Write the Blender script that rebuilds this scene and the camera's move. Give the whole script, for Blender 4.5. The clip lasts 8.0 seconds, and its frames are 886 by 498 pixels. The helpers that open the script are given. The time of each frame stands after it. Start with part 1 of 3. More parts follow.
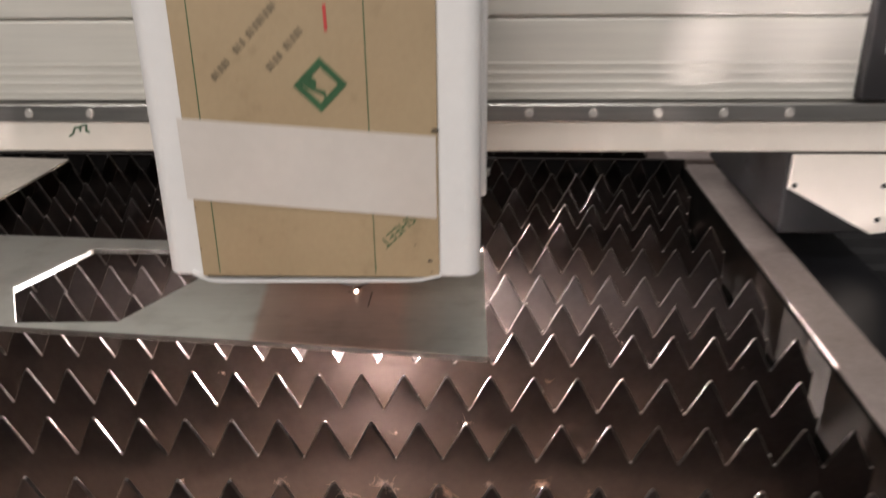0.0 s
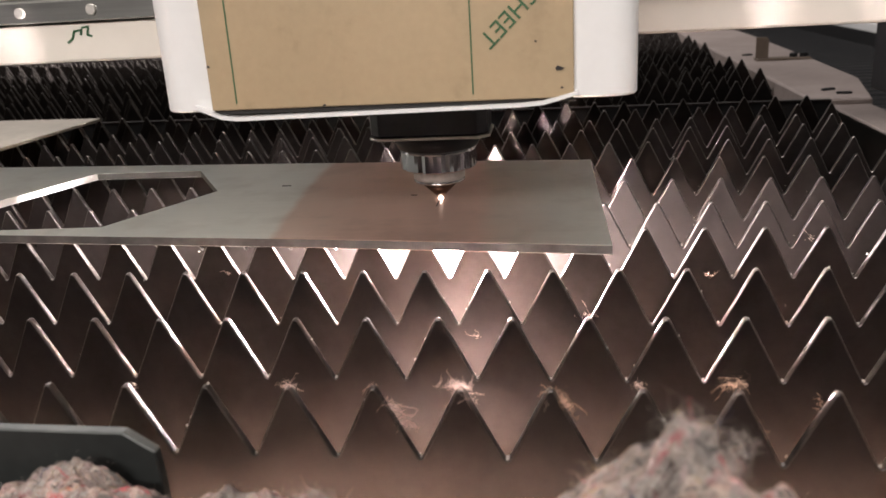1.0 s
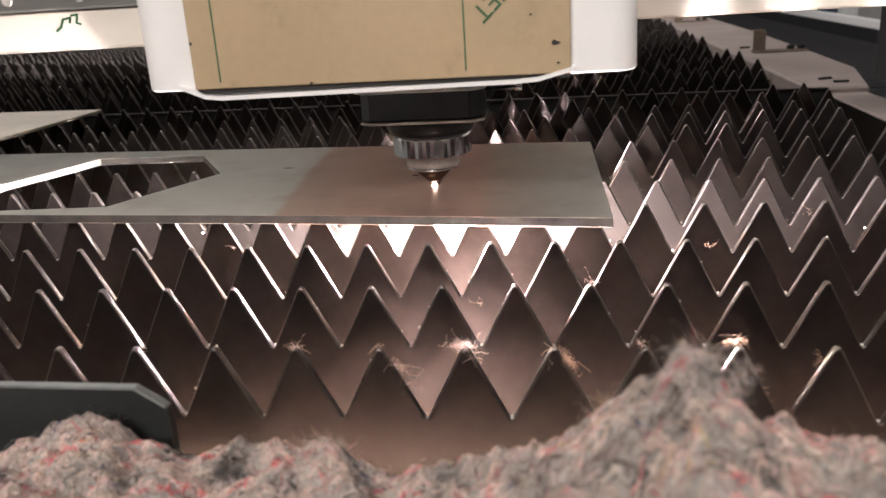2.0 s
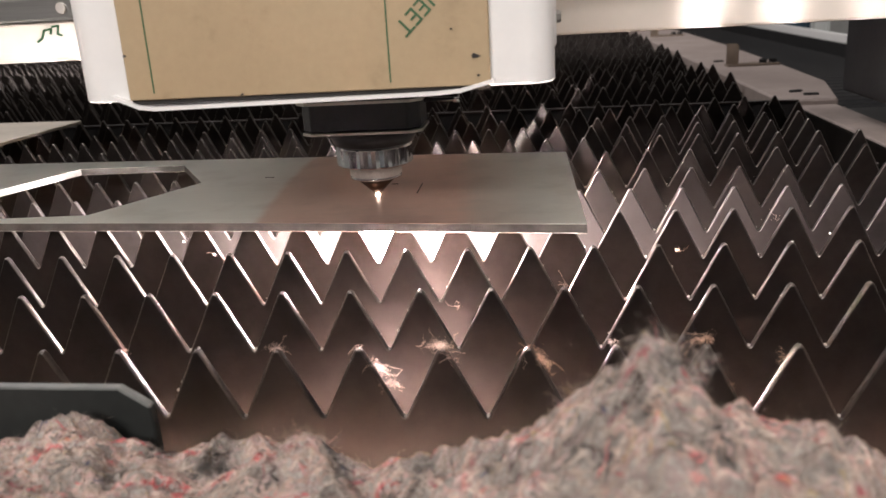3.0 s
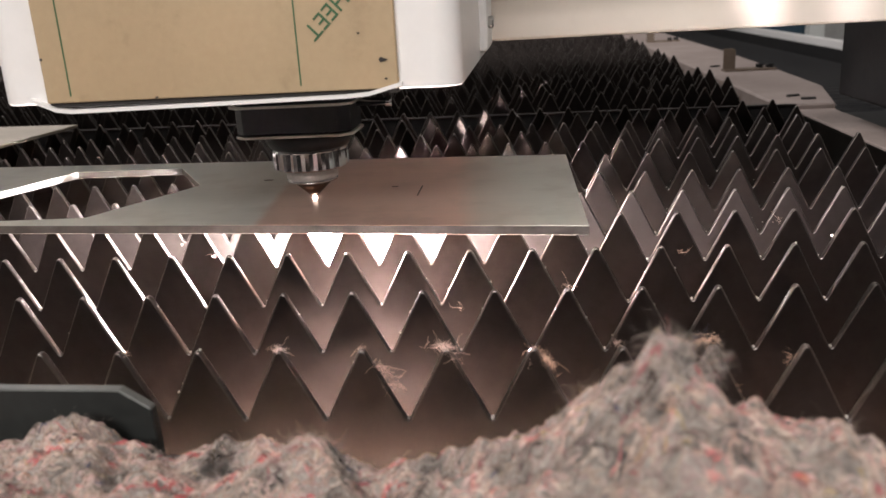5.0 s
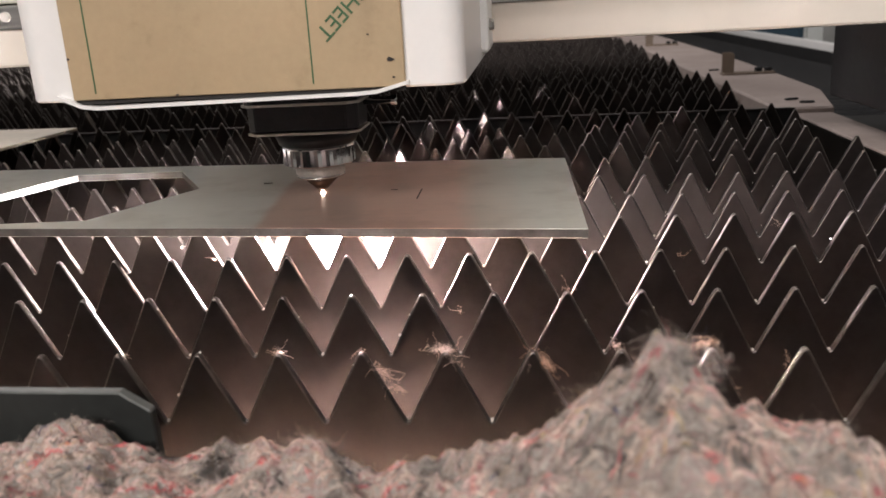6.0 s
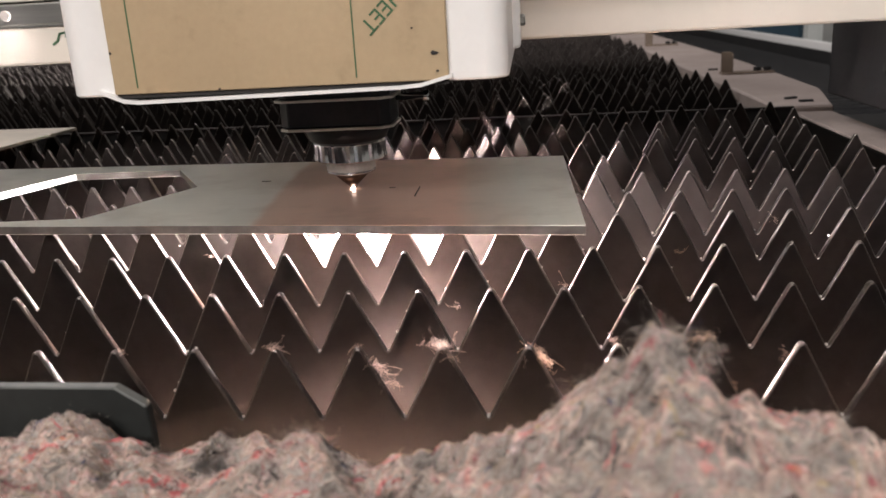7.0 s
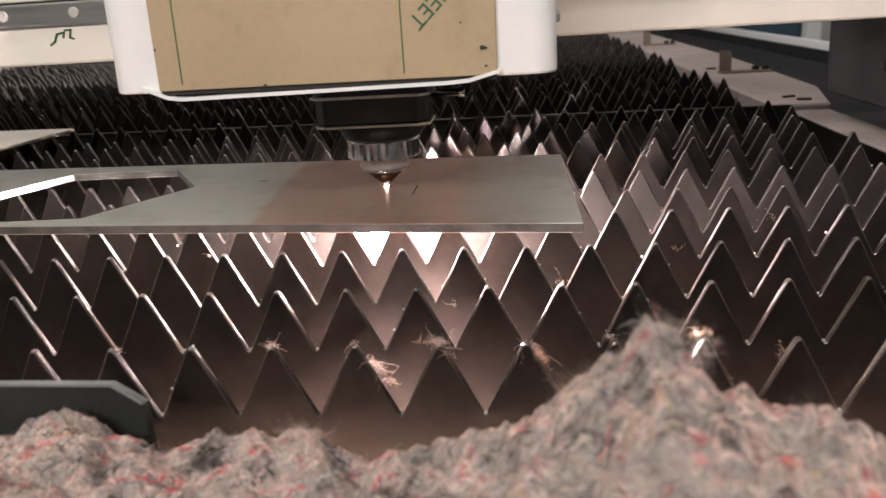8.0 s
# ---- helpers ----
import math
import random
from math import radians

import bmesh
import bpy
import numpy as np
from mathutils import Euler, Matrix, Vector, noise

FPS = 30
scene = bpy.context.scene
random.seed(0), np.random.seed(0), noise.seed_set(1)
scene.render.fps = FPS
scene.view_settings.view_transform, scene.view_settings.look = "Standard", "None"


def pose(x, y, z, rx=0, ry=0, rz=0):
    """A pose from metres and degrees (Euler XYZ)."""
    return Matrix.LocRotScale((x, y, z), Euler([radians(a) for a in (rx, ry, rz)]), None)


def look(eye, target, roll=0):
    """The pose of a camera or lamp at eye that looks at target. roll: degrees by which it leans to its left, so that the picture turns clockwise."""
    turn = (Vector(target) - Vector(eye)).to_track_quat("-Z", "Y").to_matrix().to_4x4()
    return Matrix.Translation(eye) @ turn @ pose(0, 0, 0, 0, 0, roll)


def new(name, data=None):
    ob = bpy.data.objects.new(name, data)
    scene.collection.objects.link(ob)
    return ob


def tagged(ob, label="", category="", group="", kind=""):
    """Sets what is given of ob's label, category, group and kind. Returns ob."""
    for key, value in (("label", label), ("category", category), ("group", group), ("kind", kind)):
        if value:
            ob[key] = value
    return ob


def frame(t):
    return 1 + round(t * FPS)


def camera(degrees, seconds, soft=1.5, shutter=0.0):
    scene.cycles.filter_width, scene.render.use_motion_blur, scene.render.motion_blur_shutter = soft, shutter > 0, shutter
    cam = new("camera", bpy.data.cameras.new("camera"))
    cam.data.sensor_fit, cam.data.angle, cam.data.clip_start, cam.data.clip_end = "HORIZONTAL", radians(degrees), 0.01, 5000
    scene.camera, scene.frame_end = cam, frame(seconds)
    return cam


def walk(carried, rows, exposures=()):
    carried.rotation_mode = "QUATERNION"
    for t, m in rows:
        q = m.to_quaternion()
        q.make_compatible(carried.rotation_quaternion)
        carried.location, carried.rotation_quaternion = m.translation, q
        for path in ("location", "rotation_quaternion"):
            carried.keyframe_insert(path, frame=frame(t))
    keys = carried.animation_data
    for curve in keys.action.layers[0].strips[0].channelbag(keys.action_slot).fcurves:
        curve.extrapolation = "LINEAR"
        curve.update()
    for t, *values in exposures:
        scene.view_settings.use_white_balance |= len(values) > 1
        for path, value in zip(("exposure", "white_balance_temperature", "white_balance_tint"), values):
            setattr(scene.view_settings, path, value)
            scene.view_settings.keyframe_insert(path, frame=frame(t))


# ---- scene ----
cam = camera(56.8, 8.0, shutter=0.4)
cam.data.dof.use_dof, cam.data.dof.focus_distance, cam.data.dof.aperture_fstop = True, 0.46, 18.0
PATH = [
    (0.0, 0.0523, -0.3724, 0.3051, -23.26, 0.66, 2.51),
    (0.2, 0.0550, -0.3363, 0.2390, -21.75, 1.20, 4.50),
    (0.4, 0.0442, -0.2965, 0.1779, -19.39, 1.85, 6.20),
    (0.5, 0.0393, -0.2809, 0.1604, -18.79, 2.05, 6.68),
    (1.0, 0.0336, -0.2440, 0.1301, -18.34, 3.30, 7.45),
    (1.5, 0.0312, -0.2467, 0.1196, -18.52, 3.53, 7.63),
    (3.0, 0.0339, -0.2619, 0.1182, -17.43, 3.21, 5.90),
    (3.5, 0.0343, -0.2617, 0.1164, -17.40, 3.17, 5.78),
    (4.0, 0.0325, -0.2599, 0.1150, -17.34, 3.12, 5.75),
    (4.5, 0.0308, -0.2601, 0.1155, -17.18, 3.14, 5.65),
    (6.0, 0.0304, -0.2611, 0.1157, -16.79, 3.09, 5.52),
    (6.5, 0.0310, -0.2608, 0.1144, -16.74, 3.12, 5.53),
    (7.0, 0.0317, -0.2613, 0.1135, -16.71, 3.16, 5.52),
    (7.5, 0.0325, -0.2614, 0.1126, -16.65, 3.27, 5.48),
    (8.0, 0.0328, -0.2616, 0.1121, -16.65, 3.36, 5.44),
]
walk(cam, [(t, pose(x, y, z, 90 + pitch, roll, yaw)) for t, x, y, z, pitch, roll, yaw in PATH], exposures=[(0.0, -0.44), (0.3, -0.13), (0.6, 0.0), (8.0, 0.0)])

# ---- light: the workshop's ceiling lamps and a dim sky glow ----
world = bpy.data.worlds.new("workshop_air")
scene.world = world
world.use_nodes = True
world.node_tree.nodes["Background"].inputs[0].default_value = (0.75, 0.8, 0.9, 1)
world.node_tree.nodes["Background"].inputs[1].default_value = 0.05


def ceiling_lamp(x, y, z, sx, sy, watts, colour, aim=None):
    data = bpy.data.lights.new("ceiling_lamp", "AREA")
    data.shape, data.size, data.size_y, data.energy, data.color = "RECTANGLE", sx, sy, watts, colour
    ob = new("ceiling_lamp", data)
    ob.matrix_world = look((x, y, z), aim) if aim else pose(x, y, z)
    return ob


ceiling_lamp(-0.7, -3.9, 2.2, 2.6, 0.6, 180, (1.0, 0.94, 0.91), (0, 0, 0.1))
ceiling_lamp(0.8, -0.6, 2.35, 2.4, 0.4, 30, (1.0, 0.95, 0.95))
ceiling_lamp(-1.6, 2.2, 2.35, 2.4, 0.4, 80, (1.0, 0.95, 0.95))

# ---- materials ----


def material(name, rough=0.5, metal=0.0, spec=0.5):
    m = bpy.data.materials.new(name)
    m.use_nodes = True
    b = m.node_tree.nodes["Principled BSDF"]
    b.inputs["Roughness"].default_value = rough
    b.inputs["Metallic"].default_value = metal
    b.inputs["Specular IOR Level"].default_value = spec
    return m, m.node_tree, b


def noise_node(nt, scale, detail=4.0, rough=0.6, stretch=None):
    tc = nt.nodes.new("ShaderNodeTexCoord")
    n = nt.nodes.new("ShaderNodeTexNoise")
    n.inputs["Scale"].default_value = scale
    n.inputs["Detail"].default_value = detail
    n.inputs["Roughness"].default_value = rough
    if stretch:
        mp = nt.nodes.new("ShaderNodeMapping")
        mp.inputs["Scale"].default_value = stretch
        nt.links.new(tc.outputs["Object"], mp.inputs[0])
        nt.links.new(mp.outputs[0], n.inputs["Vector"])
    else:
        nt.links.new(tc.outputs["Object"], n.inputs["Vector"])
    return n


def ramp(nt, source, stops):
    r = nt.nodes.new("ShaderNodeValToRGB")
    while len(r.color_ramp.elements) < len(stops):
        r.color_ramp.elements.new(0.5)
    for e, (at, c) in zip(r.color_ramp.elements, stops):
        e.position, e.color = at, (*c, 1)
    nt.links.new(source, r.inputs[0])
    return r


def mix(nt, a, b, fac, how="MIX"):
    m = nt.nodes.new("ShaderNodeMixRGB")
    m.blend_type = how
    for socket, v in ((m.inputs[0], fac), (m.inputs[1], a), (m.inputs[2], b)):
        if isinstance(v, (int, float)):
            socket.default_value = v
        elif isinstance(v, tuple):
            socket.default_value = (*v, 1)
        else:
            nt.links.new(v, socket)
    return m.outputs[0]


def bump(nt, bsdf, height, strength, distance):
    n = nt.nodes.new("ShaderNodeBump")
    n.inputs["Strength"].default_value = strength
    n.inputs["Distance"].default_value = distance
    nt.links.new(height, n.inputs["Height"])
    nt.links.new(n.outputs[0], bsdf.inputs["Normal"])


def rough_from(nt, bsdf, source, lo, hi):
    r = nt.nodes.new("ShaderNodeMapRange")
    r.inputs["To Min"].default_value, r.inputs["To Max"].default_value = lo, hi
    nt.links.new(source, r.inputs["Value"])
    nt.links.new(r.outputs[0], bsdf.inputs["Roughness"])


def two_scale(name, dark, light, big, small, rough=(0.4, 0.6), metal=0.0, relief=0.0, stretch=None, spec=0.5, grain=0.72):
    m, nt, b = material(name, metal=metal, spec=spec)
    n1, n2 = noise_node(nt, big, 3), noise_node(nt, small, 6, 0.65, stretch)
    c1 = ramp(nt, n1.outputs["Fac"], [(0.3, dark), (0.7, light)])
    c2 = ramp(nt, n2.outputs["Fac"], [(0.3, (grain, grain, grain)), (0.65, (1, 1, 1))])
    nt.links.new(mix(nt, c1.outputs[0], c2.outputs[0], 0.8, "MULTIPLY"), b.inputs["Base Color"])
    rough_from(nt, b, n2.outputs["Fac"], *rough)
    if relief:
        bump(nt, b, n2.outputs["Fac"], 0.5, relief)
    return m


def glowing(name, colour, strength):
    m = bpy.data.materials.new(name)
    m.use_nodes = True
    nt = m.node_tree
    nt.nodes.remove(nt.nodes["Principled BSDF"])
    e = nt.nodes.new("ShaderNodeEmission")
    e.inputs[0].default_value, e.inputs[1].default_value = (*colour, 1), strength
    nt.links.new(e.outputs[0], nt.nodes["Material Output"].inputs[0])
    return m


SLAT = two_scale("scorched_slat_steel", (0.031, 0.026, 0.0245), (0.062, 0.051, 0.047), 9, 160, (0.28, 0.39), 0.90, 0.00015)
SLAT_EDGE = two_scale("worn_slat_edge", (0.07, 0.062, 0.058), (0.17, 0.15, 0.14), 60, 300, (0.25, 0.36), 0.95)
OLD_SHEET = two_scale("dull_sheet_steel", (0.42, 0.37, 0.30), (0.52, 0.46, 0.38), 6, 120, (0.45, 0.6), 0.3, 0.0001)
RAIL = two_scale("dusty_grey_rail_paint", (0.29, 0.235, 0.21), (0.40, 0.33, 0.30), 8, 130, (0.5, 0.75), 0.1, 0.0002)
SOOTY_RAIL = two_scale("sooty_rail_paint", (0.13, 0.095, 0.07), (0.20, 0.15, 0.112), 8, 130, (0.6, 0.8), 0.0, 0.0002)
BLACK = two_scale("black_painted_steel", (0.010, 0.010, 0.011), (0.022, 0.021, 0.021), 10, 150, (0.55, 0.75), 0.0, 0.0001, spec=0.25)
BLACK_ANODISED = two_scale("black_anodised_aluminium", (0.014, 0.014, 0.016), (0.024, 0.024, 0.028), 30, 400, (0.3, 0.42), 0.5)
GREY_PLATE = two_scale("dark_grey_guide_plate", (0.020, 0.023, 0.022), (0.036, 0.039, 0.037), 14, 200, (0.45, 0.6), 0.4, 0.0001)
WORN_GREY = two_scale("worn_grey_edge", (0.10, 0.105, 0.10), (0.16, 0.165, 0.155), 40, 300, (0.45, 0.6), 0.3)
WHITE = two_scale("white_enamel", (0.79, 0.775, 0.755), (0.82, 0.805, 0.785), 6, 90, (0.28, 0.4), 0.0, 0.00004, grain=0.95)
CREAM = two_scale("cream_beam_paint", (0.70, 0.64, 0.56), (0.76, 0.70, 0.62), 4, 60, (0.5, 0.65), 0.0, 0.00006, grain=0.95)
ALUMINIUM = two_scale("brushed_aluminium", (0.68, 0.65, 0.58), (0.78, 0.75, 0.68), 4, 220, (0.35, 0.5), 0.35, 0.00003, (0.03, 1, 1), grain=0.88)
STEEL_RAIL = two_scale("ground_steel_guide", (0.40, 0.39, 0.37), (0.5, 0.49, 0.46), 4, 260, (0.25, 0.4), 0.9, 0.00003, (0.03, 1, 1))
CHROME = two_scale("polished_chrome", (0.70, 0.71, 0.74), (0.80, 0.81, 0.84), 20, 40, (0.06, 0.11), 1.0)
CERAMIC = two_scale("pale_ceramic", (0.62, 0.60, 0.57), (0.72, 0.7, 0.67), 60, 500, (0.3, 0.45))
COPPER = two_scale("smoked_copper", (0.10, 0.058, 0.04), (0.17, 0.10, 0.07), 80, 600, (0.3, 0.45), 0.9)
GASKET = two_scale("silver_gasket", (0.55, 0.52, 0.48), (0.68, 0.65, 0.6), 40, 300, (0.3, 0.45), 0.5, grain=0.95)
BAND = two_scale("frosted_tape", (0.60, 0.55, 0.50), (0.66, 0.61, 0.56), 12, 120, (0.3, 0.45), 0.0, 0.0002, grain=0.95)
INK = two_scale("green_ink", (0.022, 0.085, 0.03), (0.035, 0.12, 0.045), 60, 600, (0.5, 0.6))
DARK_INK = two_scale("faded_brown_ink", (0.13, 0.10, 0.06), (0.18, 0.14, 0.085), 60, 600, (0.5, 0.6))
RED_INK = two_scale("red_ink", (0.5, 0.04, 0.04), (0.6, 0.07, 0.06), 60, 600, (0.5, 0.6))
SLAG = two_scale("rusty_slag", (0.30, 0.215, 0.16), (0.44, 0.33, 0.26), 20, 160, (0.7, 0.9), 0.0, 0.002)
CUT_EDGE = two_scale("shaded_scaled_edge", (0.09, 0.083, 0.078), (0.16, 0.15, 0.14), 60, 500, (0.4, 0.6), 0.6)
SOOT = two_scale("soot", (0.01, 0.009, 0.008), (0.025, 0.02, 0.018), 60, 600, (0.6, 0.8))
# near-black that stands for shade on the right-hand slat bearers
SHADED_BEARER = two_scale("shaded_bearer_steel", (0.004, 0.0035, 0.003), (0.009, 0.008, 0.007), 20, 200, (0.8, 0.95), 0.0, spec=0.03)
FLOOR = two_scale("workshop_floor", (0.07, 0.068, 0.066), (0.12, 0.115, 0.11), 2, 30, (0.5, 0.7), 0.0, 0.0005)
WALL = two_scale("workshop_wall", (0.38, 0.38, 0.37), (0.48, 0.48, 0.46), 0.7, 12, (0.7, 0.9))
TEAL = two_scale("teal_cabinet_paint", (0.008, 0.03, 0.05), (0.014, 0.045, 0.07), 3, 40, (0.4, 0.55))
PALE = two_scale("pale_panel_paint", (0.62, 0.64, 0.62), (0.7, 0.72, 0.7), 3, 40, (0.4, 0.55), grain=0.95)
SPARK = glowing("burning_metal", (1.0, 0.895, 0.90), 7500)
SPARK_TOP = glowing("glowing_kerf", (1.0, 0.84, 0.72), 70)


def sheet_steel():
    """Rolled steel, cool grey, with one sharply bounded brown field of heat tint."""
    m, nt, b = material("heat_tinted_sheet_steel", metal=0.6)
    n1, n2, n3 = noise_node(nt, 14, 4, 0.6), noise_node(nt, 240, 6, 0.65, (0.08, 1, 1)), noise_node(nt, 30, 3)
    tc = nt.nodes.new("ShaderNodeTexCoord")
    sep = nt.nodes.new("ShaderNodeSeparateXYZ")
    nt.links.new(tc.outputs["Object"], sep.inputs[0])

    def sums(a, times, plus):
        q = nt.nodes.new("ShaderNodeMath")
        q.operation, q.inputs[1].default_value = "MULTIPLY_ADD", times
        nt.links.new(a, q.inputs[0])
        if isinstance(plus, float):
            q.inputs[2].default_value = plus
        else:
            nt.links.new(plus, q.inputs[2])
        return q.outputs[0]

    # across the tint's edge: its left border leans by 1 in 12; 0.5 lies on x = -0.10 at the front
    across = sums(n1.outputs["Fac"], 0.05, sums(sep.outputs["Y"], 0.25, sums(sep.outputs["X"], 3.0, 0.785)))
    c = ramp(nt, across, [(0.0, (0.49, 0.505, 0.475)), (0.486, (0.54, 0.555, 0.52)), (0.503, (0.47, 0.35, 0.29)), (0.66, (0.62, 0.44, 0.36)), (0.82, (0.67, 0.465, 0.38)), (0.86, (0.56, 0.49, 0.42)), (0.95, (0.53, 0.535, 0.485))]).outputs[0]
    fine = ramp(nt, n2.outputs["Fac"], [(0.3, (0.88, 0.88, 0.88)), (0.65, (1, 1, 1))]).outputs[0]
    haze = ramp(nt, n3.outputs["Fac"], [(0.32, (0.80, 0.78, 0.77)), (0.5, (1, 1, 1))]).outputs[0]
    nt.links.new(mix(nt, mix(nt, c, fine, 0.8, "MULTIPLY"), haze, 0.7, "MULTIPLY"), b.inputs["Base Color"])
    rough_from(nt, b, n2.outputs["Fac"], 0.30, 0.44)
    bump(nt, b, n2.outputs["Fac"], 0.4, 0.00006)
    return m


PLATE = sheet_steel()


def kraft_paper():
    m, nt, b = material("kraft_film_paper", 0.55)
    n1, n2, n3 = noise_node(nt, 7, 3), noise_node(nt, 260, 5), noise_node(nt, 38, 5, 0.7)
    c = ramp(nt, n1.outputs["Fac"], [(0.3, (0.36, 0.265, 0.155)), (0.7, (0.43, 0.325, 0.195))]).outputs[0]
    fine = ramp(nt, n2.outputs["Fac"], [(0.3, (0.94, 0.935, 0.93)), (0.65, (1, 1, 1))]).outputs[0]
    smear = ramp(nt, n3.outputs["Fac"], [(0.30, (0.80, 0.785, 0.76)), (0.42, (1, 1, 1))]).outputs[0]
    nt.links.new(mix(nt, mix(nt, c, fine, 1.0, "MULTIPLY"), smear, 0.7, "MULTIPLY"), b.inputs["Base Color"])
    rough_from(nt, b, n3.outputs["Fac"], 0.42, 0.6)
    bump(nt, b, n1.outputs["Fac"], 0.3, 0.002)
    return m


def felt_material(name, per_island):
    m, nt, b = material(name, 0.95, spec=0.1)
    stops = [(0.28, (0.06, 0.055, 0.05)), (0.37, (0.20, 0.175, 0.16)), (0.44, (0.40, 0.35, 0.315)), (0.49, (0.50, 0.45, 0.40)),
             (0.54, (0.50, 0.37, 0.34)), (0.58, (0.58, 0.53, 0.48)), (0.64, (0.36, 0.31, 0.285)), (0.72, (0.62, 0.57, 0.52))]
    if per_island:
        g = nt.nodes.new("ShaderNodeNewGeometry")
        c = ramp(nt, g.outputs["Random Per Island"], [(0.0, (0.05, 0.05, 0.05)), (0.05, (0.32, 0.27, 0.24)), (0.36, (0.48, 0.42, 0.375)),
                                                     (0.66, (0.66, 0.61, 0.56)), (0.86, (0.56, 0.40, 0.38)), (0.945, (0.50, 0.12, 0.13)), (0.965, (0.50, 0.38, 0.22)), (0.98, (0.10, 0.11, 0.17))])
        c.color_ramp.interpolation = "CONSTANT"
        nt.links.new(c.outputs[0], b.inputs["Base Color"])
        return m
    n1, n2, n3 = noise_node(nt, 75, 5, 0.6), noise_node(nt, 900, 4, 0.7), noise_node(nt, 110, 2, 0.5)
    c = ramp(nt, n1.outputs["Fac"], stops).outputs[0]
    red = ramp(nt, n3.outputs["Fac"], [(0.60, (0, 0, 0)), (0.70, (1, 1, 1))]).outputs[0]
    c = mix(nt, c, (0.50, 0.17, 0.18), red)
    fine = ramp(nt, n2.outputs["Fac"], [(0.3, (0.6, 0.6, 0.6)), (0.7, (1.1, 1.1, 1.1))]).outputs[0]
    nt.links.new(mix(nt, c, fine, 1.0, "MULTIPLY"), b.inputs["Base Color"])
    bump(nt, b, n2.outputs["Fac"], 0.9, 0.002)
    return m


KRAFT = kraft_paper()


def yarn_material():
    m, nt, b = material("pressed_yarn", 0.95, spec=0.1)
    g = nt.nodes.new("ShaderNodeNewGeometry")
    c = ramp(nt, g.outputs["Random Per Island"], [(0.0, (0.17, 0.15, 0.14)), (0.04, (0.40, 0.325, 0.285)), (0.26, (0.49, 0.405, 0.355)), (0.54, (0.60, 0.51, 0.45)),
                                                 (0.76, (0.54, 0.42, 0.40)), (0.962, (0.54, 0.18, 0.19)), (0.98, (0.48, 0.38, 0.25)), (0.995, (0.16, 0.16, 0.22))])
    c.color_ramp.interpolation = "CONSTANT"
    n = noise_node(nt, 1400, 3, 0.6)
    patch = ramp(nt, noise_node(nt, 78, 4, 0.5).outputs["Fac"], [(0.34, (0.20, 0.19, 0.19)), (0.42, (0.72, 0.71, 0.70)), (0.50, (0.96, 0.92, 0.87)), (0.56, (1.04, 0.86, 0.83)), (0.60, (1.16, 1.11, 1.05)), (0.68, (1.12, 0.42, 0.45))]).outputs[0]
    fine = ramp(nt, n.outputs["Fac"], [(0.3, (0.75, 0.75, 0.75)), (0.65, (1, 1, 1))]).outputs[0]
    nt.links.new(mix(nt, mix(nt, c.outputs[0], fine, 1.0, "MULTIPLY"), patch, 1.0, "MULTIPLY"), b.inputs["Base Color"])
    return m


YARN = yarn_material()
FELT = felt_material("recycled_felt", False)
FIBRE = felt_material("felt_fibre", True)


def lint_material(name, colour):
    """Thin singed fibres: half of the light goes through them."""
    m, nt, b = material(name, 0.8, spec=0.2)
    c = ramp(nt, noise_node(nt, 300, 4).outputs["Fac"], [(0.3, tuple(0.7 * v for v in colour)), (0.7, colour)]).outputs[0]
    nt.links.new(c, b.inputs["Base Color"])
    tr = nt.nodes.new("ShaderNodeBsdfTranslucent")
    nt.links.new(c, tr.inputs[0])
    both = nt.nodes.new("ShaderNodeMixShader")
    both.inputs[0].default_value = 0.5
    nt.links.new(b.outputs[0], both.inputs[1])
    nt.links.new(tr.outputs[0], both.inputs[2])
    nt.links.new(both.outputs[0], nt.nodes["Material Output"].inputs[0])
    return m


LINT = lint_material("singed_lint", (0.90, 0.70, 0.62))
RUST_LINT = lint_material("rusty_lint", (0.86, 0.60, 0.46))

# ---- mesh helpers ----


def mesh_object(name, bm, mat, smooth=False):
    me = bpy.data.meshes.new(name)
    bmesh.ops.recalc_face_normals(bm, faces=bm.faces)
    bm.to_mesh(me)
    bm.free()
    me.materials.append(mat)
    if smooth:
        for p in me.polygons:
            p.use_smooth = True
    return new(name, me)


def part(name, bm, mat, parent, label="", smooth=False):
    ob = mesh_object(name, bm, mat, smooth)
    ob.parent = parent
    return tagged(ob, label)


def box_bm(x0, x1, y0, y1, z0, z1, bevel=0.0, segments=2, bm=None):
    bm = bm or bmesh.new()
    made = bmesh.ops.create_cube(bm, size=1.0, matrix=Matrix.Translation(((x0 + x1) / 2, (y0 + y1) / 2, (z0 + z1) / 2)) @ Matrix.Diagonal((x1 - x0, y1 - y0, z1 - z0, 1)))
    if bevel:
        edges = {e for v in made["verts"] for e in v.link_edges}
        bmesh.ops.bevel(bm, geom=list(edges), offset=bevel, segments=segments, affect="EDGES", profile=0.5)
    return bm


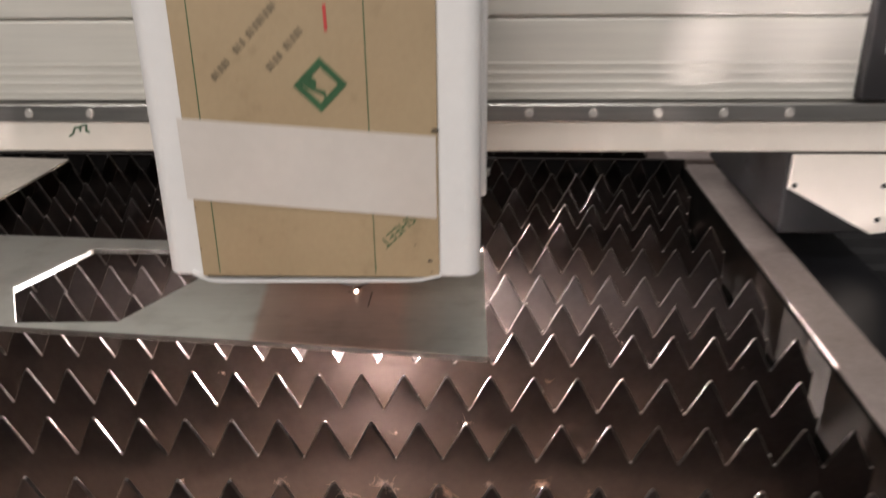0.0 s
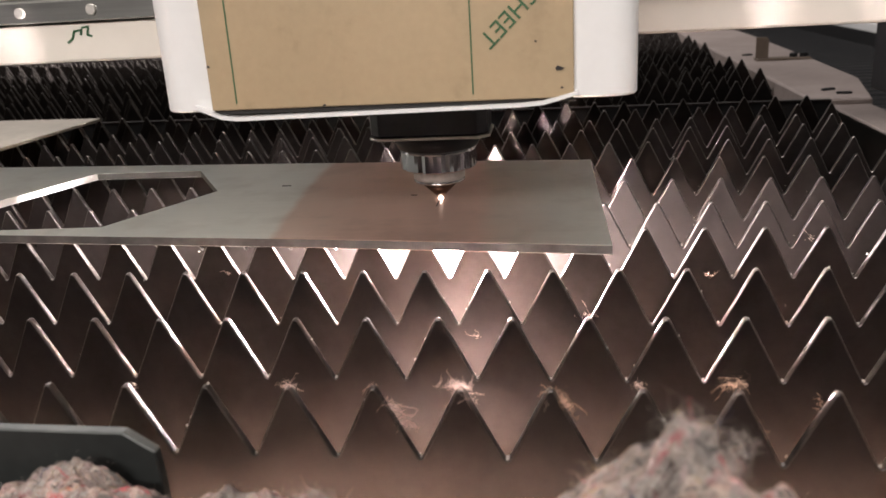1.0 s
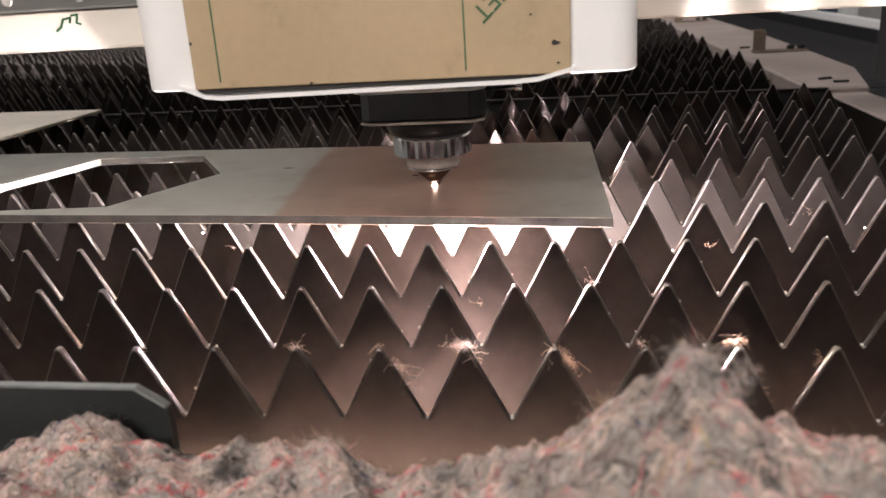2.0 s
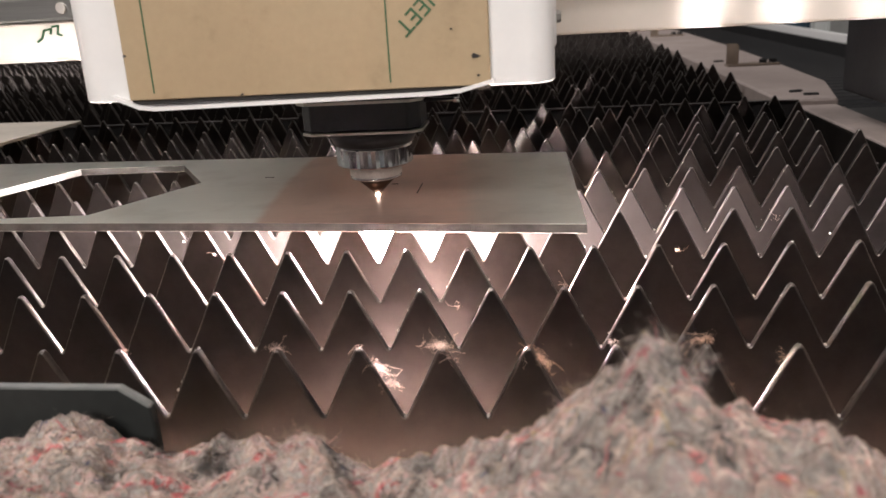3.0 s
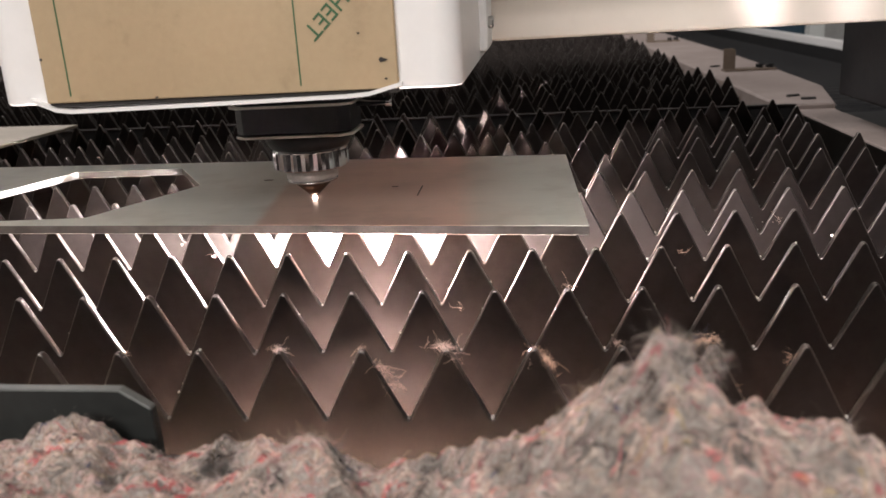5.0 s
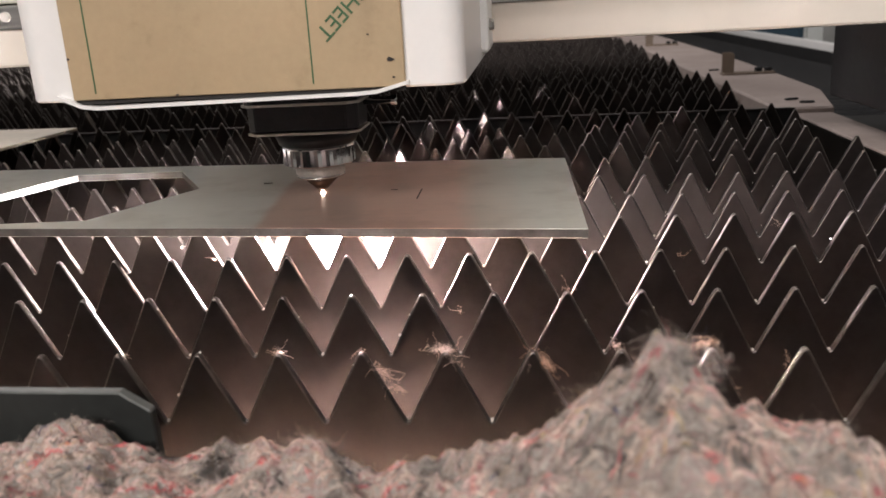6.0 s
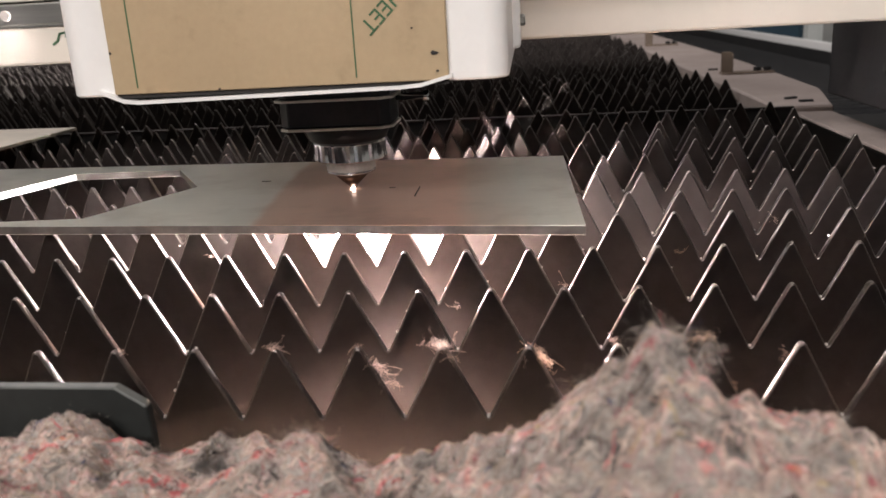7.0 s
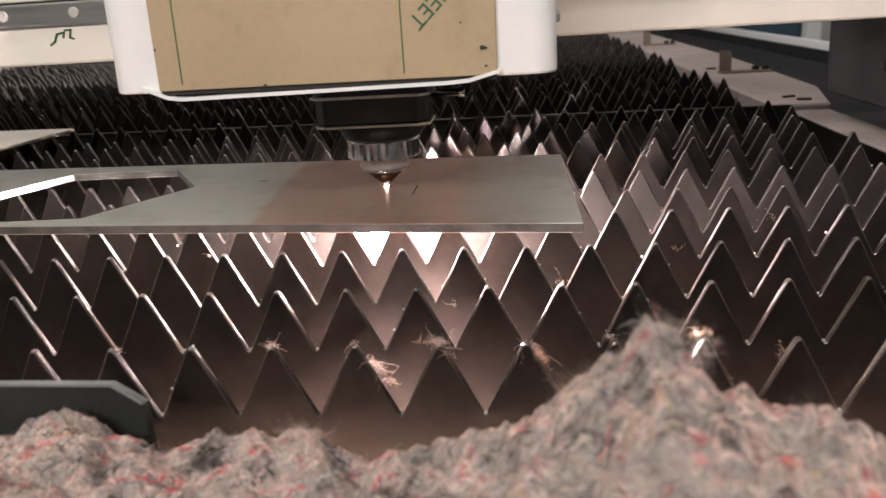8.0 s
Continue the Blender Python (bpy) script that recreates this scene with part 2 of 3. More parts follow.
def prism_bm(outline, z0, z1, holes=(), bevel=0.0):
    """A slab with the given outline in x, y (and holes) between two heights."""
    bm = bmesh.new()
    edges = []
    for loop in (outline, *holes):
        vs = [bm.verts.new((x, y, z0)) for x, y in loop]
        edges += [bm.edges.new((vs[i], vs[(i + 1) % len(vs)])) for i in range(len(vs))]
    bmesh.ops.triangle_fill(bm, use_beauty=True, edges=edges)
    faces = list(bm.faces)
    out = bmesh.ops.extrude_face_region(bm, geom=faces)
    bmesh.ops.translate(bm, verts=[v for v in out["geom"] if isinstance(v, bmesh.types.BMVert)], vec=(0, 0, z1 - z0))
    if bevel:
        rim = [e for e in bm.edges if len(e.link_faces) == 2 and e.calc_face_angle(0) > 0.6]
        bmesh.ops.bevel(bm, geom=rim, offset=bevel, segments=1, affect="EDGES")
    return bm


def lathe_bm(profile, steps=40, bm=None):
    """A turned body from (radius, height) pairs round the z axis."""
    bm = bm or bmesh.new()
    rings = [[bm.verts.new((r * math.cos(2 * math.pi * k / steps), r * math.sin(2 * math.pi * k / steps), z)) for k in range(steps)] for r, z in profile]
    for a, b in zip(rings, rings[1:]):
        for k in range(steps):
            bm.faces.new((a[k], a[(k + 1) % steps], b[(k + 1) % steps], b[k]))
    bm.faces.new(rings[0][::-1])
    bm.faces.new(rings[-1])
    return bm


def rounded(x0, x1, y0, y1, r, n=5):
    pts = []
    for cx, cy, a0 in ((x1 - r, y1 - r, 0), (x0 + r, y1 - r, 90), (x0 + r, y0 + r, 180), (x1 - r, y0 + r, 270)):
        for k in range(n + 1):
            a = radians(a0 + 90 * k / n)
            pts.append((cx + r * math.cos(a), cy + r * math.sin(a)))
    return pts


def strands_bm(bm, start, count, length, width, rng, spread, lift=0.5, segs=4, curl=1.0):
    """Thin curled fibres as narrow bent strips; start() gives where each begins."""
    for _ in range(count):
        p = Vector(start())
        d = Vector((rng.gauss(0, 1), rng.gauss(0, 1), rng.gauss(0, 1) * spread + lift)).normalized()
        side = d.cross(Vector((rng.gauss(0, 1), rng.gauss(0, 1), rng.gauss(0, 1)))).normalized() * width * rng.uniform(0.6, 1.3)
        step = length * rng.uniform(0.4, 1.4) / segs
        prev = (bm.verts.new(p - side), bm.verts.new(p + side))
        for s in range(segs):
            d = (d + curl * Vector((rng.gauss(0, 0.5), rng.gauss(0, 0.5), rng.gauss(0, 0.45)))).normalized()
            p = p + d * step
            w = side * (1 - 0.7 * (s + 1) / segs)
            cur = (bm.verts.new(p - w), bm.verts.new(p + w))
            bm.faces.new((prev[0], prev[1], cur[1], cur[0]))
            prev = cur


def empty(name, m=None):
    ob = new(name)
    if m is not None:
        ob.matrix_world = m
    return ob


# ---- the room ----
FLOOR_Z = -0.85


def room():
    tagged(mesh_object("floor", box_bm(-5, 5, -5, 6, FLOOR_Z - 0.1, FLOOR_Z), FLOOR), "grey concrete workshop floor", "floor", kind="structure")
    tagged(mesh_object("ceiling", box_bm(-5, 5, -5, 6, 2.5, 2.6), WALL), "pale workshop ceiling", "ceiling", kind="structure")
    for name, b in (("wall_north", (-5, 5, 6, 6.1)), ("wall_south", (-5, 5, -5.1, -5)), ("wall_east", (5, 5.1, -5, 6)), ("wall_west", (-5.1, -5, -5, 6))):
        tagged(mesh_object(name, box_bm(*b, FLOOR_Z, 2.5), WALL), "plain pale grey workshop wall", "wall", kind="structure")


room()

# ---- cutting table ----
PITCH, GAP, VALLEY = 0.03, 0.0578, 0.0278
SLAT_LEFT, SLAT_RIGHT = -1.74, 0.314
SLAT_LOW, BED = -0.085, -0.20
SKEW = -1.75  # the slats behind the first ones lie slightly askew


def slat_mesh(right=SLAT_RIGHT):
    """A comb-like slat, 3 mm thick: rounded teeth with worn edges over a plain lower strip."""
    half, worn = 0.0015, 0.0007
    steep = math.atan2(VALLEY, PITCH / 2)
    top = []
    x = math.ceil(SLAT_LEFT / PITCH) * PITCH
    while x < right - PITCH / 2:
        r = 0.0016
        for k in range(-2, 3):
            a = k / 2 * steep
            top.append((x + r * math.sin(a), -0.0022 + r * math.cos(a), math.sin(a), math.cos(a)))
        v, r = x + PITCH / 2, 0.0007
        for k in (-1, 0, 1):
            a = k * steep
            top.append((v + r * math.sin(a), -VALLEY + r - r * math.cos(a), -math.sin(a), math.cos(a)))
        x += PITCH
    bm = bmesh.new()
    rows = []
    for px, pz, nx, nz in top:
        lx, lz = px - nx * worn, pz - nz * worn
        mx, mz = px - nx * worn * 0.3, pz - nz * worn * 0.3
        rows.append([bm.verts.new(c) for c in ((px, -half, SLAT_LOW), (lx, -half, lz), (mx, -half + worn * 0.3, mz), (px, -half + worn, pz), (px, half - worn, pz),
                                               (mx, half - worn * 0.3, mz), (lx, half, lz), (px, half, SLAT_LOW))])
    edge = bmesh.new()
    for a, b in zip(rows, rows[1:]):
        for k in range(8):
            quad = (a[k], b[k], b[(k + 1) % 8], a[(k + 1) % 8])
            if 1 <= k <= 5:
                edge.faces.new([edge.verts.new(v.co) for v in quad])
            else:
                bm.faces.new(quad)
    bm.faces.new(rows[0])
    bm.faces.new(rows[-1][::-1])
    bmesh.ops.remove_doubles(edge, verts=edge.verts, dist=1e-6)
    bmesh.ops.delete(bm, geom=[v for v in bm.verts if not v.link_faces], context="VERTS")
    ob = mesh_object("slat", bm, SLAT)
    part("worn_edge", edge, SLAT_EDGE, ob, "rounded bare edge of the teeth, worn shiny")
    return ob


# places and tooth phases of the nearest slats; the rest follow at the usual gap
NEAR_SLATS = [(0.0, 0.0), (0.0587, 0.0144), (0.1147, 0.0003), (0.1770, 0.0182), (0.2287, 0.0299), (0.2840, 0.0155), (0.3470, 0.0255), (0.4070, 0.0130), (0.4650, 0.0230), (0.5230, 0.0025), (0.5790, 0.0188), (0.6360, 0.012)]


def slats():
    rng = random.Random(4)
    long_slat, short_slat = slat_mesh(), slat_mesh(0.300)
    for k in range(48):
        src = long_slat if k < 12 else short_slat
        ob = src if k in (0, 12) else src.copy()
        if ob is not src:
            scene.collection.objects.link(ob)
            rim = src.children[0].copy()
            scene.collection.objects.link(rim)
            rim.parent = ob
        far = k > 8
        y, phase = NEAR_SLATS[k] if k < 12 else (0.7455 + (k - 12) * GAP, rng.uniform(0, 0.028))
        skew = (0.0, 0.0, -0.4, -0.9)[k] if k < 4 else SKEW
        ob.matrix_world = pose(phase if phase < 0.02 else phase - PITCH, y, rng.uniform(-0.003, 0.0) if far else 0, rng.uniform(-1.5, 1.5) if far else rng.uniform(-0.25, 0.25), 0, skew)
        tagged(ob, "brown scorched steel support slat with pointed saw teeth", "slat", "slats of the cutting table")


slats()


def table_frame():
    frame_ob = empty("cutting_table", pose(0, 0, FLOOR_Z))
    tagged(frame_ob, "dusty grey steel frame of the cutting table", "table")
    up = -FLOOR_Z

    def turned(bm):
        bmesh.ops.rotate(bm, verts=bm.verts, cent=(0.3, 0.677, 0), matrix=Matrix.Rotation(radians(SKEW), 3, "Z"))
        return bm

    def add(name, bm, mat, label=""):
        bmesh.ops.translate(bm, verts=bm.verts, vec=(0, 0, up))
        return part(name, bm, mat, frame_ob, label)

    add("side_rail", box_bm(0.321, 0.362, -0.25, 0.679, BED, -0.0225, 0.0015), RAIL, "narrow side rail with dusty grey paint")
    # slanted front corner is shaped after the edge of the end bracket's shadow
    add("side_rail", prism_bm([(0.303, 0.680), (0.364, 0.680), (0.402, 0.838), (0.411, 1.046), (0.424, 1.5), (0.428, 3.0), (0.303, 3.0)], BED, -0.0165, (), 0.002), RAIL, "flat side rail with dusty grey paint")
    add("side_rail", box_bm(-1.86, -1.76, -0.25, 3.0, BED, -0.017, 0.003), RAIL, "flat side rail with dusty grey paint")
    add("front_rail", box_bm(-1.76, 0.3205, -0.16, -0.062, BED, -0.05, 0.003), SOOTY_RAIL)
    add("rear_rail", box_bm(-1.76, 0.302, 2.85, 2.95, BED, -0.03, 0.003), BLACK, "dark rear rail")
    add("partition", turned(box_bm(-1.758, 0.3205, 0.6745, 0.679, BED, -0.0175)), BLACK, "black cross plate between two rows of slats")
    add("partition_lip", turned(box_bm(-1.758, 0.3205, 0.6725, 0.679, -0.0172, -0.0155, 0.0004, 1)), SLAT, "thin worn lip of the cross plate")
    # bearers coloured as shade; the tall thin plate is added over the rail's inner side
    add("slat_bearer", box_bm(0.3175, 0.3205, -0.06, 0.672, BED, -0.0245), SHADED_BEARER)
    add("slat_bearer", box_bm(0.300, 0.317, -0.06, 0.672, BED, SLAT_LOW), SHADED_BEARER)
    add("slat_bearer", box_bm(-1.758, -1.74, -0.06, 2.85, BED, SLAT_LOW), RAIL)
    add("slat_bearer", box_bm(0.285, 0.3025, 0.69, 2.85, BED, SLAT_LOW), RAIL)
    add("slag_tray", box_bm(-1.76, 0.3205, -0.062, 2.85, BED - 0.01, BED + 0.02), SLAG, "rusty slag-covered tray")
    # dark strip added in place of the end bracket's shadow on the rail
    add("guide_ledge", box_bm(0.3625, 0.429, -0.25, 0.679, -0.10, -0.0275, 0.002), BLACK_ANODISED, "dark shiny strip standing for shade outside the side rail")
    for x in (0.31, -1.85):
        for y in (-0.2, 2.8):
            add("leg", box_bm(x, x + 0.08, y, y + 0.08, -up, BED, 0.003), RAIL)
    return frame_ob


table_frame()


def rail_bracket(x, y):
    ob = empty("rail_bracket", pose(x, y, -0.017))
    tagged(ob, "small dark angle bracket bolted to the grey rail", "bracket", "brackets on the side rail")
    part("foot", box_bm(0, 0.078, -0.012, 0.012, 0, 0.004, 0.001, 1), SOOTY_RAIL, ob)
    b = prism_bm([(0.0, 0.004), (0.018, 0.004), (0.018, 0.031), (0.014, 0.035), (0.0, 0.035)], 0, 0.004, (), 0.0005)
    bmesh.ops.rotate(b, verts=b.verts, cent=(0, 0, 0), matrix=Euler((radians(90), 0, radians(-12))).to_matrix())
    part("upright", b, SOOTY_RAIL, ob, "grey upright lug with a clipped corner")
    for dx in (0.055, 0.07):
        b = lathe_bm([(0.006, 0.004), (0.006, 0.009), (0.005, 0.010)], 6)
        bmesh.ops.translate(b, verts=b.verts, vec=(dx, 0, 0))
        part("bolt", b, BLACK, ob)


for xb, yb in ((0.330, 1.072), (0.322, 1.86)):
    rail_bracket(xb, yb)


def rail_clip(x, y, turn):
    bm = box_bm(-0.008, 0.008, -0.0028, 0.0028, 0, 0.003, 0.001, 1)
    ob = mesh_object("rail_clip", bm, BLACK)
    ob.matrix_world = pose(x, y, -0.017, 0, 0, turn)
    tagged(ob, "small black steel clip on the grey rail", "clip", "clips on the side rail")


for x, y, a in ((0.338, 0.745, 20), (0.346, 0.715, -5), (0.335, 1.15, 10)):
    rail_clip(x, y, a)


# ---- sheets lying on the slats ----
def work_plate():
    outline = [(0.0585, 0.1325), (0.0555, 0.3206), (-0.3946, 0.3514), (-0.62, 0.366), (-0.62, 0.198), (-0.275, 0.1655), (-0.1, 0.150)]
    hole = [(-0.1895, 0.257), (-0.2285, 0.3205), (-0.3105, 0.3195), (-0.342, 0.235), (-0.308, 0.175), (-0.228, 0.178)]
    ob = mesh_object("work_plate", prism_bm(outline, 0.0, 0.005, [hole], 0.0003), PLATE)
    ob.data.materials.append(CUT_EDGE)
    # scaled cut walls, darkened for shade; the hole's lit left wall stays plain
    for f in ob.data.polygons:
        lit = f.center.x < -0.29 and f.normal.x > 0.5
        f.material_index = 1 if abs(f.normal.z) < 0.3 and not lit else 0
    tagged(ob, "grey bare steel plate being cut, with an angular hole", "steel plate")
    part("cut_slit", box_bm(-0.0368, -0.0362, 0.2078, 0.2335, 0.0048, 0.0054), SOOT, ob, "thin dark kerf burnt into the plate")
    part("scratch", box_bm(-0.056, -0.052, 0.2335, 0.2343, 0.0048, 0.0053), SOOT, ob)
    part("scratch", box_bm(-0.148, -0.142, 0.2655, 0.2665, 0.0048, 0.0053), SOOT, ob)


work_plate()


def scrap_sheet():
    ob = mesh_object("scrap_sheet", prism_bm([(-0.472, 0.612), (-0.95, 0.652), (-0.95, 0.36), (-0.484, 0.41)], 0.0, 0.003, (), 0.0003), OLD_SHEET)
    tagged(ob, "dull beige steel sheet with a pointed corner on the slats", "steel sheet")


scrap_sheet()


def guide_plate():
    bm = prism_bm([(-0.1585, -0.06), (-0.1585, 0.0028), (-0.156, 0.0052), (-0.0990, 0.0044), (-0.0895, -0.0020), (-0.0890, -0.010), (-0.0890, -0.06)], -0.002, 0.002, (), 0.0005)
    bmesh.ops.rotate(bm, verts=bm.verts, cent=(0, 0, 0), matrix=Euler((radians(90), 0, 0)).to_matrix())
    bmesh.ops.translate(bm, verts=bm.verts, vec=(0, -0.0386, 0))
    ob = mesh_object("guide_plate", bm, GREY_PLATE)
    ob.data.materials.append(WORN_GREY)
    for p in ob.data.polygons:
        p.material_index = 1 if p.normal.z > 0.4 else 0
    tagged(ob, "dark grey upright steel plate with a chamfered corner", "guide plate")


guide_plate()


# ---- felt blanket ----
RIDGE = [(-0.24, -0.050, -0.020), (-0.140, -0.050, -0.013), (-0.122, -0.050, -0.007), (-0.108, -0.051, 0.0005), (-0.096, -0.054, -0.006), (-0.080, -0.056, -0.009),
         (-0.045, -0.064, -0.001), (-0.028, -0.070, 0.0045), (-0.022, -0.072, 0.000), (-0.016, -0.073, -0.004), (0.006, -0.078, 0.002), (0.022, -0.084, 0.0095), (0.034, -0.089, 0.0190), (0.045, -0.094, 0.0300),
         (0.0525, -0.097, 0.0385), (0.0570, -0.100, 0.0478), (0.0620, -0.100, 0.0455), (0.0645, -0.100, 0.0375), (0.067, -0.100, 0.0300), (0.082, -0.102, 0.0285), (0.106, -0.104, 0.020), (0.135, -0.104, 0.004), (0.24, -0.10, -0.03)]


def crest_at(x):
    for (xa, ya, za), (xb, yb, zb) in zip(RIDGE, RIDGE[1:]):
        if x <= xb:
            f = min(1.0, max(0.0, (x - xa) / (xb - xa)))
            f = 0.6 * f + 0.4 * f * f * (3 - 2 * f)
            return ya + (yb - ya) * f, za + (zb - za) * f
    return RIDGE[-1][1:]


def felt_height(x, y):
    ridge_y, crest = crest_at(x)
    if y > ridge_y:
        f = (y - ridge_y) / 0.022
        z = crest - 0.03 * f * f - 0.25 * (y - ridge_y)
    else:
        d = ridge_y - y
        spread = min(0.045, 0.8 * d)
        crest = sum(w * crest_at(x + o * spread)[1] for o, w in ((-1, 0.2), (-0.5, 0.2), (0, 0.2), (0.5, 0.2), (1, 0.2)))
        z = crest - (crest + 0.002) * (1 - math.exp(-(d / 0.075) ** 2)) + 0.05 * d
    v = Vector((x, y, 0))
    z += 0.0040 * noise.noise(v * 60) + 0.0050 * noise.noise(v * 140) + 0.0014 * noise.noise(v * 380)
    return max(z, -0.049)


def felt_blanket():
    nx, ny = 300, 110
    bm = bmesh.new()
    x0, x1, y0, y1 = -0.24, 0.24, -0.215, -0.040
    grid = [[bm.verts.new((x0 + (x1 - x0) * i / nx, y0 + (y1 - y0) * j / ny, felt_height(x0 + (x1 - x0) * i / nx, y0 + (y1 - y0) * j / ny))) for i in range(nx + 1)] for j in range(ny + 1)]
    for j in range(ny):
        for i in range(nx):
            bm.faces.new((grid[j][i], grid[j][i + 1], grid[j + 1][i + 1], grid[j + 1][i]))
    out = bmesh.ops.extrude_face_region(bm, geom=list(bm.faces))
    bmesh.ops.translate(bm, verts=[v for v in out["geom"] if isinstance(v, bmesh.types.BMVert)], vec=(0, 0, -0.004))
    ob = mesh_object("felt_blanket", bm, FELT, True)
    tagged(ob, "rumpled grey and pink recycled felt blanket over the table edge", "felt blanket")
    rng = random.Random(11)

    def start():
        x, y = rng.uniform(-0.17, 0.17), rng.uniform(-0.17, -0.045)
        return (x, y, felt_height(x, y) - 0.0005)

    # flattened tufts of coloured yarn that follow the surface
    bm = bmesh.new()
    for _ in range(19000):
        x, y, _z = start()
        a, n = rng.gauss(0.3, 0.9), rng.randint(3, 6)
        step, w = rng.uniform(0.0005, 0.0012), rng.uniform(0.00012, 0.00042)
        rows = []
        for k in range(n + 1):
            t = w * math.sin(math.pi * (k + 0.35) / (n + 0.7))
            z = [felt_height(x + q * t * math.sin(a), y - q * t * math.cos(a)) for q in (-1, 0, 1)]
            rows.append([bm.verts.new((x + q * t * math.sin(a), y - q * t * math.cos(a), zz + (0.0005 if q == 0 else -0.0002))) for q, zz in zip((-1, 0, 1), z)])
            a += rng.gauss(0, 0.6)
            x, y = x + step * math.cos(a), y + step * math.sin(a)
        for r0, r1 in zip(rows, rows[1:]):
            bm.faces.new((r0[0], r0[1], r1[1], r1[0]))
            bm.faces.new((r0[1], r0[2], r1[2], r1[1]))
    tagged(part("yarn_fluff", bm, YARN, ob, "pressed tufts of coloured yarn", True), kind="stuff")
    bm = bmesh.new()
    strands_bm(bm, start, 16000, 0.0042, 0.00006, rng, 0.16, 0.05, 4, 1.6)
    for tx, ty, n, size in ((0.0590, -0.1, 170, 0.008), (0.0620, -0.098, 70, 0.007), (-0.030, -0.070, 160, 0.007), (0.042, -0.092, 70, 0.006), (0.090, -0.102, 60, 0.006), (-0.105, -0.052, 90, 0.005)):
        strands_bm(bm, lambda: (lambda x, y: (x, y, felt_height(x, y) - 0.001))(tx + rng.gauss(0, 0.0028), ty + rng.gauss(0, 0.004)), n, size, 0.00008, rng, 0.4, 0.5, 6, 1.3)
    # a second wisp stands up beside the horn
    def wisp():
        f = rng.random()
        return (0.0638 + 0.0050 * f + rng.gauss(0, 0.0008), -0.100 + rng.gauss(0, 0.001), 0.031 + 0.0115 * f + rng.gauss(0, 0.0008))

    strands_bm(bm, wisp, 260, 0.005, 0.00007, rng, 0.4, 0.5, 6, 1.1)
    tagged(part("fuzz", bm, FIBRE, ob, "loose curled felt fibres"), kind="stuff")


felt_blanket()


def lint_tuft(x, y, z, size, count, seed, sx=1.0, sz=1.0, lean=0.0, mat=LINT, curl=2.8):
    """A flattened wad of thin fibres; lean tips it down along the tooth's flank."""
    rng = random.Random(seed)
    bm = bmesh.new()

    def start():
        u = rng.gauss(0, size * 0.32)
        return (u * sx + lean * 0.45 * u, rng.gauss(0, 0.0007), rng.gauss(0, size * 0.13) * sz - lean * u)

    strands_bm(bm, start, count, size * 0.65, 0.00008, rng, 0.9, 0.0, 7, curl)
    for _ in range(1 + count // 30):
        p, a = Vector(start()), rng.choice((0, math.pi)) + rng.gauss(0, 0.4)
        rows = []
        for k in range(9):
            rows.append([bm.verts.new(p + Vector((0, 0, q * 0.00008))) for q in (-1, 1)])
            a += rng.gauss(0, 0.35)
            p = p + Vector((math.cos(a), rng.gauss(0, 0.3), math.sin(a))) * size * 0.17
        for p0, p1 in zip(rows, rows[1:]):
            bm.faces.new((p0[0], p0[1], p1[1], p1[0]))
    ob = mesh_object("lint_tuft", bm, mat)
    ob.matrix_world = pose(x, y, z)
    rusty = mat is RUST_LINT
    tagged(ob, ("rusty orange tuft" if rusty else "pale singed tuft") + " of lint caught on a slat tooth", "lint", "lint tufts on the slats")


for i, (x, y, z, size, count, sx, sz, lean, mat) in enumerate((
        (-0.0225, -0.002, -0.0075, 0.0060, 70, 0.5, 1.0, 0.75, LINT), (-0.0185, -0.002, -0.0135, 0.0055, 40, 0.8, 0.6, 0.3, LINT), (-0.001, -0.002, 0.0008, 0.0075, 70, 1.0, 0.5, 0.0, LINT),
        (0.0035, -0.001, -0.004, 0.004, 22, 0.6, 1.0, 0.8, LINT), (0.0345, -0.001, -0.0045, 0.0062, 120, 0.35, 1.3, 0.85, RUST_LINT), (0.0285, -0.001, -0.006, 0.004, 16, 0.4, 1.2, -0.9, LINT),
        (-0.060, -0.001, 0.0003, 0.0042, 42, 1.0, 0.5, 0.0, LINT), (-0.030, -0.001, 0.0003, 0.003, 12, 1.0, 0.4, 0.0, LINT), (0.0885, 0.0, 0.0015, 0.0060, 75, 0.9, 0.8, 0.0, RUST_LINT),
        (0.0975, -0.001, -0.015, 0.005, 16, 0.4, 1.2, 1.0, RUST_LINT), (0.1145, 0.0, -0.005, 0.0050, 16, 0.4, 1.0, -0.8, RUST_LINT), (0.0585, 0.0, 0.0008, 0.0045, 26, 0.8, 0.5, 0.0, LINT),
        (0.0445, 0.0585, 0.0005, 0.005, 22, 1.2, 0.4, 0.0, LINT), (-0.118, 0.0, -0.001, 0.0045, 14, 1.0, 0.6, 0.0, LINT), (0.0, 0.0587, -0.008, 0.005, 12, 0.4, 1.0, -0.8, LINT),
        (0.1, 0.115, -0.004, 0.005, 10, 0.6, 0.8, 0.0, RUST_LINT), (-0.1275, 0.115, -0.001, 0.004, 12, 0.8, 0.6, 0.0, LINT), (0.16, 0.172, -0.006, 0.005, 10, 0.6, 0.8, 0.0, LINT))):
    lint_tuft(x, y, z, size, count, 30 + i, sx, sz, lean, mat)


